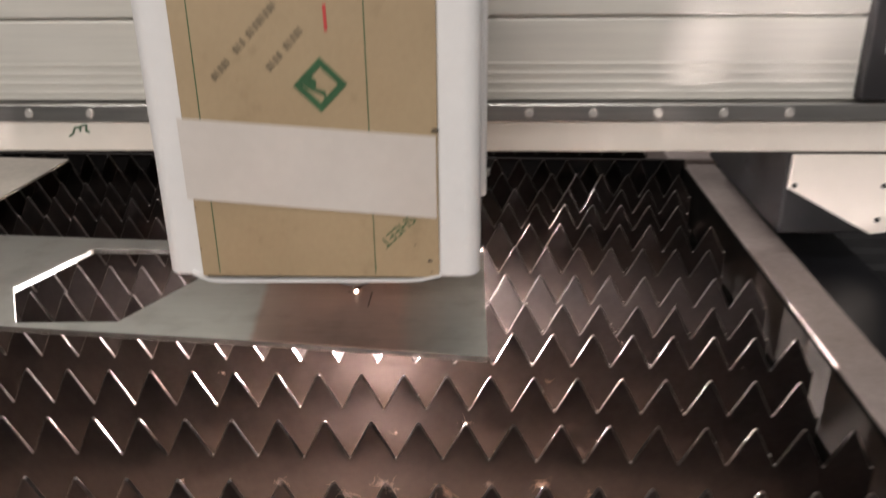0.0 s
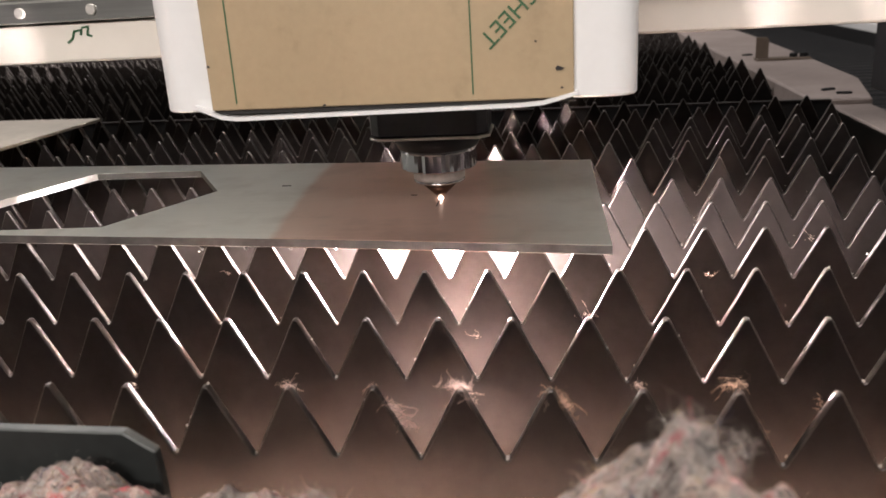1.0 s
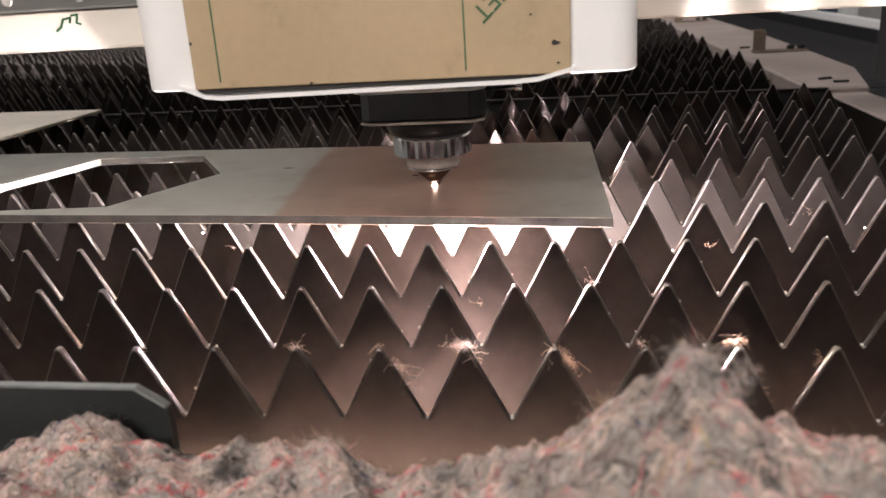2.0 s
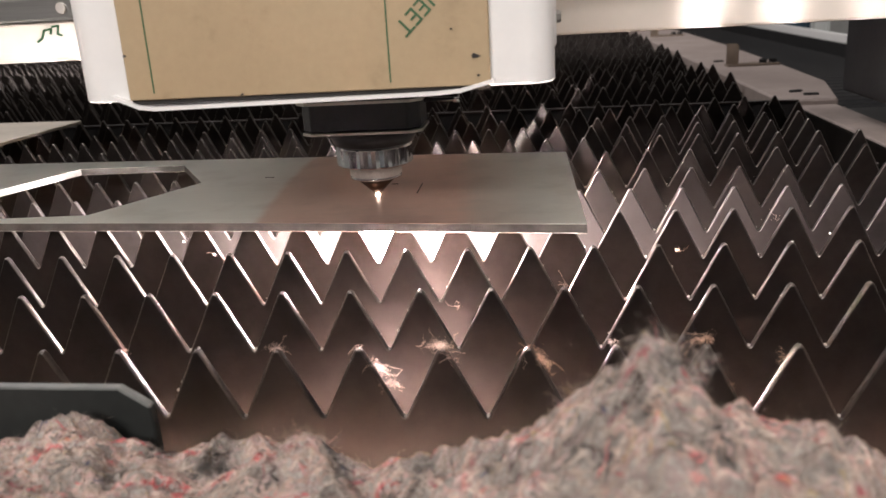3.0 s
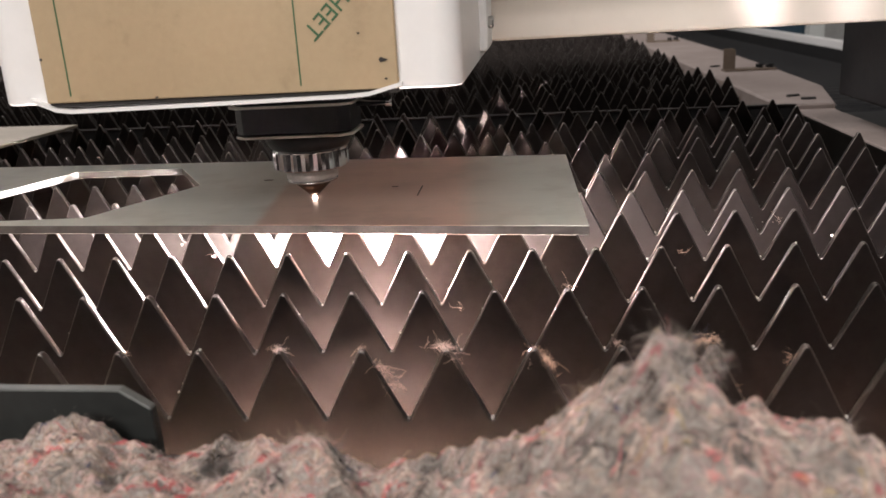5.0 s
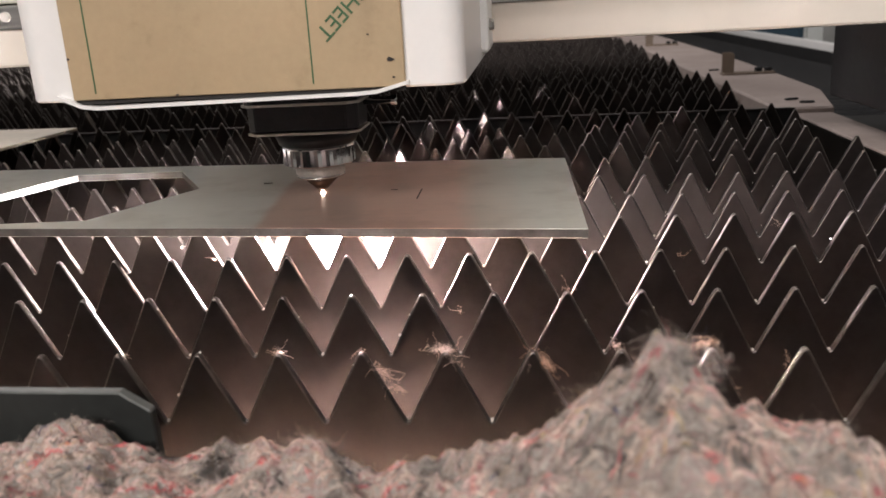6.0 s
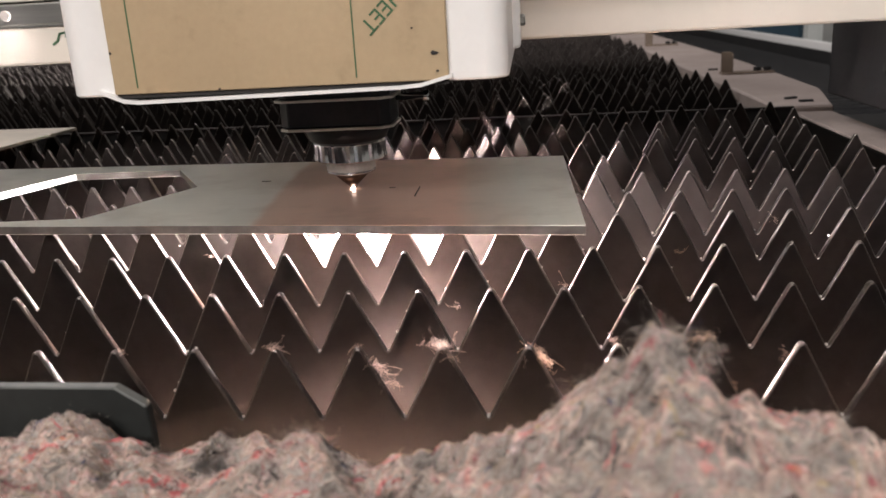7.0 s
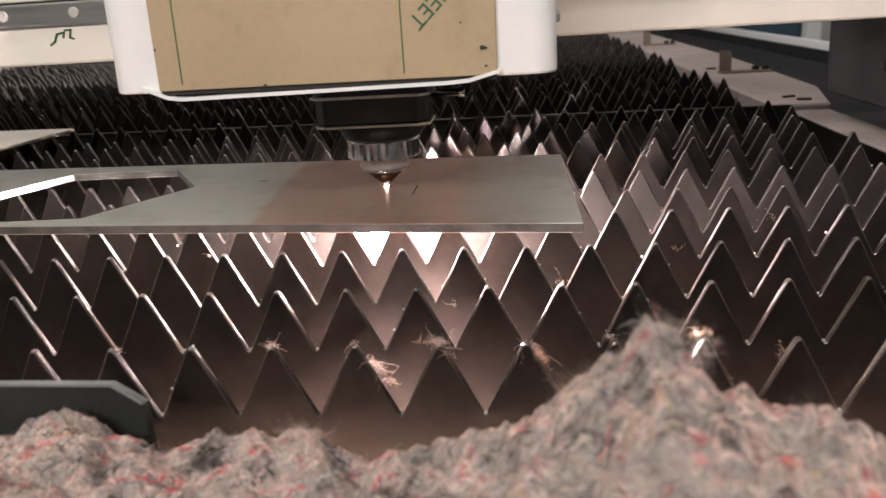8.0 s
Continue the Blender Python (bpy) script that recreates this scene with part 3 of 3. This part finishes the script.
def slag_spatter():
    """Tiny beads of spatter stuck in the valleys and on the flanks of the nearest slats."""
    rng = random.Random(21)
    bm = bmesh.new()
    for _ in range(260):
        k = rng.choice((0, 0, 1, 1, 2, 2, 3, 4, 5, 6))
        tooth = round(rng.gauss(0.02, 0.11) / PITCH)
        f = rng.choice((0.5, 0.5, rng.uniform(0, 0.5)))
        x = NEAR_SLATS[k][1] + (tooth + rng.choice((-1, 1)) * f) * PITCH
        if not -0.3 < x < 0.31:
            continue
        z = -VALLEY * f * 2 + 0.0004
        r = rng.uniform(0.0002, 0.0007)
        bmesh.ops.create_icosphere(bm, subdivisions=1, radius=r, matrix=Matrix.Translation((x, NEAR_SLATS[k][0] + rng.uniform(-0.001, 0.001), z)))
    ob = mesh_object("slag_spatter", bm, GASKET, True)
    tagged(ob, "fine beads of metal spatter stuck on the slats", "spatter", kind="stuff")


slag_spatter()

# ---- gantry beam ----
def gantry_beam():
    ob = empty("gantry_beam", pose(0, 0.345, 0.084))
    tagged(ob, "pale cream gantry beam with a steel guide rail", "gantry beam")
    x0, x1 = -2.0, 0.44
    part("lower_beam", box_bm(x0, x1, 0.0, 0.10, 0.0, 0.029, 0.002), CREAM, ob, "cream painted lower flange")
    part("guide_rail", box_bm(x0, x1, -0.006, 0.05, 0.0305, 0.047, 0.0015), STEEL_RAIL, ob, "bolted steel guide rail")
    part("profile", box_bm(x0, x1, 0.004, 0.10, 0.0485, 0.1215, 0.0015), ALUMINIUM, ob, "ribbed aluminium profile")
    for k in range(4):
        part("rib", box_bm(x0, x1, 0.0032, 0.006, 0.054 + 0.0085 * k, 0.0575 + 0.0085 * k, 0.0006, 1), ALUMINIUM, ob)
    part("upper_beam", box_bm(x0, x1, 0.002, 0.10, 0.1235, 0.26, 0.002), ALUMINIUM, ob)
    for k in range(39):
        b = lathe_bm([(0.0042, 0), (0.0042, 0.0012), (0.0036, 0.0018)], 14)
        bmesh.ops.rotate(b, verts=b.verts, cent=(0, 0, 0), matrix=Euler((radians(90), 0, 0)).to_matrix())
        bmesh.ops.translate(b, verts=b.verts, vec=(-1.8925 + 0.0585 * k, -0.006, 0.0385))
        part("bolt", b, GASKET, ob, "round plug bolt")
    part("end_cap", box_bm(0.388, 0.446, -0.009, 0.102, 0.0495, 0.262, 0.003), BLACK, ob, "dark end cap")
    part("cap_block", box_bm(0.402, 0.430, -0.022, -0.009, 0.092, 0.120, 0.003), WHITE, ob, "small white block")
    bm = bmesh.new()
    strokes = ((-0.340, 0.0150), (-0.336, 0.0175), (-0.3335, 0.0230), (-0.3275, 0.0240), (-0.3285, 0.0205)), ((-0.3265, 0.0255), (-0.3215, 0.0260), (-0.3230, 0.0200), (-0.3200, 0.0190))
    for (ax, az), (bx, bz) in [pair for line in strokes for pair in zip(line, line[1:])]:
        d = Vector((bx - ax, 0, bz - az))
        m = Matrix.Translation(((ax + bx) / 2, -0.0004, (az + bz) / 2)) @ d.to_track_quat("X", "Z").to_matrix().to_4x4() @ Matrix.Diagonal((d.length + 0.001, 0.0006, 0.0016, 1))
        bmesh.ops.create_cube(bm, size=1, matrix=m)
    part("marker_scrawl", bm, INK, ob, "green marker scrawl")
    # shade of the bracket's inner side is put into the body's black
    part("end_bracket", box_bm(0.339, 0.46, 0.001, 0.258, -0.082, -0.001, 0.003), BLACK, ob, "end bracket, black to hold the shade of its inner side")
    b = prism_bm([(0.341, -0.0015), (0.341, -0.034), (0.425, -0.080), (0.440, -0.078), (0.440, -0.012), (0.428, -0.0015)], 0, 0.004, (), 0.0006)
    bmesh.ops.rotate(b, verts=b.verts, cent=(0, 0, 0), matrix=Euler((radians(90), 0, 0)).to_matrix())
    q = lathe_bm([(0.004, 0), (0.004, 0.0012), (0.0025, 0.0014)], 14)
    bmesh.ops.rotate(q, verts=q.verts, cent=(0, 0, 0), matrix=Euler((0, radians(-90), 0)).to_matrix())
    bmesh.ops.translate(q, verts=q.verts, vec=(0.339, 0.12, -0.045))
    part("screw", q, SOOT, ob, "sunk black screw")
    face = part("bracket_face", b, CREAM, ob, "pale bracket face plate")
    for bx, bz in ((0.346, -0.031), (0.428, -0.031), (0.428, -0.065)):
        q = lathe_bm([(0.0025, 0), (0.0025, 0.0015), (0.002, 0.002)], 10)
        bmesh.ops.rotate(q, verts=q.verts, cent=(0, 0, 0), matrix=Euler((radians(90), 0, 0)).to_matrix())
        bmesh.ops.translate(q, verts=q.verts, vec=(bx, -0.004, bz))
        part("bolt", q, BLACK, face)
    return ob


GANTRY = gantry_beam()

# ---- cutting head: the origin lies on the nozzle's axis, at the height of the slat tips ----
FACE, LOW = -0.131, 0.0812


def cutting_head():
    ob = empty("laser_cutter", pose(-0.072, 0.2065, 0))
    tagged(ob, "white laser cutter carriage with a brown paper-covered front panel", "laser cutter")
    # cover: a folded U of sheet, open below
    outer = rounded(-0.1013, 0.1025, FACE, 0.075, 0.011, 16)
    inner = rounded(-0.0988, 0.100, FACE + 0.0025, 0.0725, 0.009, 16)
    part("cover", prism_bm(outer, LOW - 0.0005, 0.42, [inner], 0.0008), WHITE, ob, "white enamelled sheet cover", False)
    part("cover_floor", box_bm(-0.0935, 0.098, FACE + 0.004, 0.070, LOW + 0.003, LOW + 0.006), BLACK, ob)
    # bent lip below the panel
    lip = bmesh.new()
    pts = [(-0.084, LOW + 0.0012), (-0.073, LOW - 0.0035), (-0.066, LOW - 0.0044), (0.055, LOW - 0.0030), (0.064, LOW - 0.0024), (0.078, LOW + 0.0012)]
    low = [lip.verts.new((x, FACE - 0.0035, z)) for x, z in pts] + [lip.verts.new((x, FACE + 0.010, z)) for x, z in pts]
    n = len(pts)
    for i in range(n - 1):
        lip.faces.new((low[i], low[i + 1], low[n + i + 1], low[n + i]))
    ext = bmesh.ops.extrude_face_region(lip, geom=list(lip.faces))
    bmesh.ops.translate(lip, verts=[v for v in ext["geom"] if isinstance(v, bmesh.types.BMVert)], vec=(0, 0, 0.0016))
    part("lip", lip, WHITE, ob, "bent white lip")
    panel = part("front_panel", box_bm(-0.0765, 0.0765, FACE - 0.0030, FACE + 0.001, LOW + 0.0003, 0.42, 0.0004, 1), KRAFT, ob, "acrylic panel covered with brown protective paper")
    out = FACE - 0.0030
    for name, x0, x1 in (("ruled_line", -0.0655, -0.0649), ("ruled_line", 0.0355, 0.0361)):
        part(name, box_bm(x0, x1, out - 0.0002, out + 0.0002, LOW + 0.003, 0.42), INK, panel, "thin green printed line")
    # tape band
    bm = prism_bm([(-0.0795, 0.1855), (-0.0795, 0.1345), (0.0755, 0.1222), (0.0755, 0.1744)], 0, 0.0004)
    bmesh.ops.rotate(bm, verts=bm.verts, cent=(0, 0, 0), matrix=Euler((radians(90), 0, 0)).to_matrix())
    bmesh.ops.translate(bm, verts=bm.verts, vec=(0, out - 0.0004, 0))
    part("tape_band", bm, BAND, panel, "wide band of frosted tape")
    # diamond print: a frame with two rounded leaves
    def flat(name, outline, mat, holes=(), depth=0.0002, label=""):
        b = prism_bm(outline, 0, depth, holes)
        bmesh.ops.rotate(b, verts=b.verts, cent=(0, 0, 0), matrix=Euler((radians(90), 0, 0)).to_matrix())
        bmesh.ops.translate(b, verts=b.verts, vec=(0, out - 0.0002, 0))
        part(name, b, mat, panel, label)
    cx, cz, r = 0.0085, 0.205, 0.0162
    turn = lambda s: [(cx + s * r, cz + 0.04 * r), (cx + 0.03 * r, cz + s * r), (cx - s * r, cz - 0.02 * r), (cx - 0.02 * r, cz - s * r)]
    flat("diamond_print", turn(1.0), INK, [turn(0.64)], label="green printed diamond")
    flat("leaf_print", [(cx - 0.006 + 0.0040 * math.cos(a * 0.4), cz + 0.0012 + 0.0036 * math.sin(a * 0.4)) for a in range(16)], INK)
    flat("leaf_print", [(cx - 0.005, cz - 0.001), (cx + 0.003, cz - 0.0035), (cx + 0.0035, cz - 0.009), (cx + 0.0015, cz - 0.006), (cx - 0.006, cz - 0.003)], INK)
    flat("red_mark", [(0.0130, 0.236), (0.0148, 0.236), (0.0146, 0.2505), (0.0126, 0.2505)], RED_INK)
    # unreadable diagonal print as bars
    for x, z, count in ((-0.0545, 0.209, 5), (-0.0400, 0.2245, 3), (-0.0315, 0.2335, 8), (-0.0215, 0.2145, 4), (-0.0105, 0.2265, 5)):
        ux, uz, w = 0.69, 0.724, 0.0021
        for k in range(count):
            px, pz, length = x + ux * 0.0032 * k, z + uz * 0.0032 * k, (0.0022, 0.0013, 0.0019)[k % 3]
            flat("print_bar", [(px - uz * w, pz + ux * w), (px + uz * w, pz - ux * w), (px + uz * w + ux * length, pz - ux * w + uz * length), (px - uz * w + ux * length, pz + ux * w + uz * length)], DARK_INK)
    font = bpy.data.curves.new("printed_word", "FONT")
    font.body, font.size, font.extrude, font.align_x = "SHEET", 0.0098, 0.0001, "RIGHT"
    word = new("printed_word", font)
    font.materials.append(INK)
    word.parent = panel
    word.matrix_local = Matrix.Translation((0.0388, out - 0.0002, 0.1062)) @ Euler((radians(90), 0, 0)).to_matrix().to_4x4() @ Matrix.Rotation(radians(180 + 44), 4, "Z")
    rng = random.Random(2)
    for x, z, s in ((0.0708, 0.0932, 0.0018), (0.0615, 0.1040, 0.0007), (-0.027, 0.0822, 0.001), (0.0716, 0.0855, 0.0007), (-0.0756, 0.1, 0.0008), (0.0752, 0.178, 0.0025), (-0.0757, 0.128, 0.0009)):
        flat("soot_speck", [(x + s * rng.uniform(0.5, 1.2) * math.cos(a), z + s * 0.7 * rng.uniform(0.5, 1.2) * math.sin(a)) for a in (0, 1, 2, 3, 4, 5.2)], SOOT)
    part("panel_gap", box_bm(-0.0762, 0.0762, FACE - 0.0012, FACE + 0.001, LOW - 0.0016, LOW + 0.0002), SOOT, ob)
    # inner head
    part("sensor_block", prism_bm(rounded(-0.033, 0.0322, -0.034, 0.006, 0.006, 1), 0.0485, LOW + 0.003, (), 0.0008), BLACK_ANODISED, ob, "black anodised sensor block")
    part("gasket", prism_bm(rounded(-0.0335, 0.0332, -0.0348, 0.006, 0.006, 1), 0.0468, 0.0482), GASKET, ob, "thin silvery flange")
    part("gasket", prism_bm(rounded(-0.0355, 0.0342, -0.0360, 0.006, 0.006, 1), 0.0635, 0.0650), GASKET, ob, "thin silvery flange")
    part("collar", lathe_bm([(0.0215, 0.0362), (0.0235, 0.0375), (0.0275, 0.0466)], 40), BLACK_ANODISED, ob, "black tapered collar", True)
    ring = lathe_bm([(0.0210, 0.0245), (0.0224, 0.0255), (0.0224, 0.0352), (0.0217, 0.0364)], 60)
    for v in ring.verts:
        step = round(math.atan2(v.co.y, v.co.x) / (2 * math.pi / 60)) % 6
        v.co.xy *= (0.955, 1.0, 1.0, 0.99, 1.0, 1.0)[step]
    part("lock_nut", ring, CHROME, ob, "polished chrome lock nut")
    part("ceramic_ring", lathe_bm([(0.0140, 0.0178), (0.0152, 0.0186), (0.0152, 0.0246)], 40), CERAMIC, ob, "pale ceramic ring", True)
    part("nozzle_flange", lathe_bm([(0.0132, 0.0160), (0.0150, 0.0165), (0.0150, 0.0176)], 40), CHROME, ob, "", True)
    part("nozzle", lathe_bm([(0.0018, 0.0070), (0.0028, 0.0072), (0.0120, 0.0162)], 32), COPPER, ob, "smoked copper nozzle", True)
    tube = lathe_bm([(0.0022, 0.0), (0.0022, 0.016), (0.003, 0.0165), (0.003, 0.02)], 12)
    bmesh.ops.rotate(tube, verts=tube.verts, cent=(0, 0, 0), matrix=Euler((0, radians(90), 0)).to_matrix())
    bmesh.ops.translate(tube, verts=tube.verts, vec=(0.0325, -0.01, 0.062))
    part("air_fitting", tube, CHROME, ob, "small chrome air fitting", True)
    # carriage plate to the beam
    part("carriage", box_bm(-0.085, 0.092, 0.075, 0.131, 0.090, 0.42, 0.002), WHITE, ob, "white carriage block")
    plate = part("side_plate", box_bm(0.096, 0.107, 0.010, 0.074, 0.085, 0.40, 0.002), WHITE, ob, "white side plate")
    b = lathe_bm([(0.0035, 0), (0.0035, 0.002), (0.0028, 0.003)], 6)
    bmesh.ops.rotate(b, verts=b.verts, cent=(0, 0, 0), matrix=Euler((0, radians(90), 0)).to_matrix())
    bmesh.ops.translate(b, verts=b.verts, vec=(0.107, 0.025, 0.101))
    part("bolt", b, STEEL_RAIL, plate)
    # burning metal in and below the kerf
    part("cut_flame", lathe_bm([(0.0004, 0.0046), (0.0015, 0.0052), (0.0010, 0.0058), (0.0004, 0.0062)], 16), SPARK_TOP, ob, "white-hot spot under the nozzle", True)
    jet = lathe_bm([(0.0040, -0.172), (0.0058, -0.125), (0.0050, -0.085), (0.0041, -0.060), (0.0066, -0.038), (0.0104, -0.028), (0.0108, -0.019), (0.0072, -0.010), (0.0025, -0.005), (0.0010, -0.0012)], 24)
    for v in jet.verts:
        v.co.y -= 0.009 * min(1.0, -v.co.z / 0.02)
    part("spark_jet", jet, SPARK, ob, "blinding jet of molten steel below the plate", True)
    return ob


HEAD = cutting_head()


# ---- beyond the table ----
def outer_rail():
    ob = mesh_object("outer_rail", box_bm(0.895, 0.912, 0.9, 5.0, -0.083, -0.058, 0.003), WHITE)
    tagged(ob, "long pale painted rail of the machine's outer frame", "rail")
    part("skirt", box_bm(0.898, 0.909, 0.9, 5.0, FLOOR_Z, -0.0835), BLACK, ob, "black sheet skirt below the rail")


outer_rail()


def bellows():
    ob = empty("bellows_cover", pose(0.5, 0, FLOOR_Z))
    tagged(ob, "black ribbed bellows cover beside the table", "bellows")
    for k in range(96):
        y = 0.2 + k * 0.05
        part("fold", box_bm(-0.07, 0.37, y, y + 0.042, 0.5, -FLOOR_Z - 0.11, 0.006, 1), BLACK, ob)
    part("base", box_bm(-0.07, 0.37, 0.2, 5.0, 0, 0.5), BLACK, ob)


bellows()


def cabinet(x0, x1, y, z1, mat, name, label):
    ob = empty(name, pose(x0, y, FLOOR_Z))
    tagged(ob, label, "cabinet")
    w, h = x1 - x0, z1 - FLOOR_Z
    part("body", box_bm(0, w, 0, 0.4, 0, h, 0.006), mat, ob)
    part("door", box_bm(0.02, w - 0.02, -0.012, -0.001, 0.08, h - 0.04, 0.003, 1), mat, ob)


cabinet(0.93, 1.15, 3.3, 0.3, TEAL, "tool_cabinet", "dark teal steel cabinet behind the machine")
cabinet(1.17, 1.26, 3.4, 0.3, PALE, "control_cabinet", "pale grey steel cabinet behind the machine")


# ---- what moves ----
TRACK = [
    (0.0, 0.0222, 0.0285), (0.3, 0.0290, 0.0285), (0.56, 0.0348, 0.0285), (0.66, 0.0356, 0.0272), (1.0, 0.0357, 0.0191), (1.5, 0.0355, 0.0084),
    (1.84, 0.0355, 0.0010), (1.94, 0.0346, 0.0), (2.4, 0.0249, 0.0), (3.0, 0.0122, 0.0), (3.5, 0.0, 0.0), (4.0, -0.0109, 0.0), (4.5, -0.0215, 0.0),
    (4.72, -0.0264, 0.0), (4.82, -0.0271, 0.0010), (5.4, -0.0271, 0.0131), (6.0, -0.0271, 0.0255), (6.1, -0.0265, 0.0275), (6.5, -0.0174, 0.0278),
    (7.0, -0.0069, 0.0279), (7.5, 0.0041, 0.0280), (8.0, 0.0159, 0.0276),
]


def motions():
    walk(HEAD, [(t, pose(-0.072 + dx, 0.2065 + dy, 0)) for t, dx, dy in TRACK])
    walk(GANTRY, [(t, pose(0, 0.345 + dy, 0.084)) for t, dx, dy in TRACK])


motions()
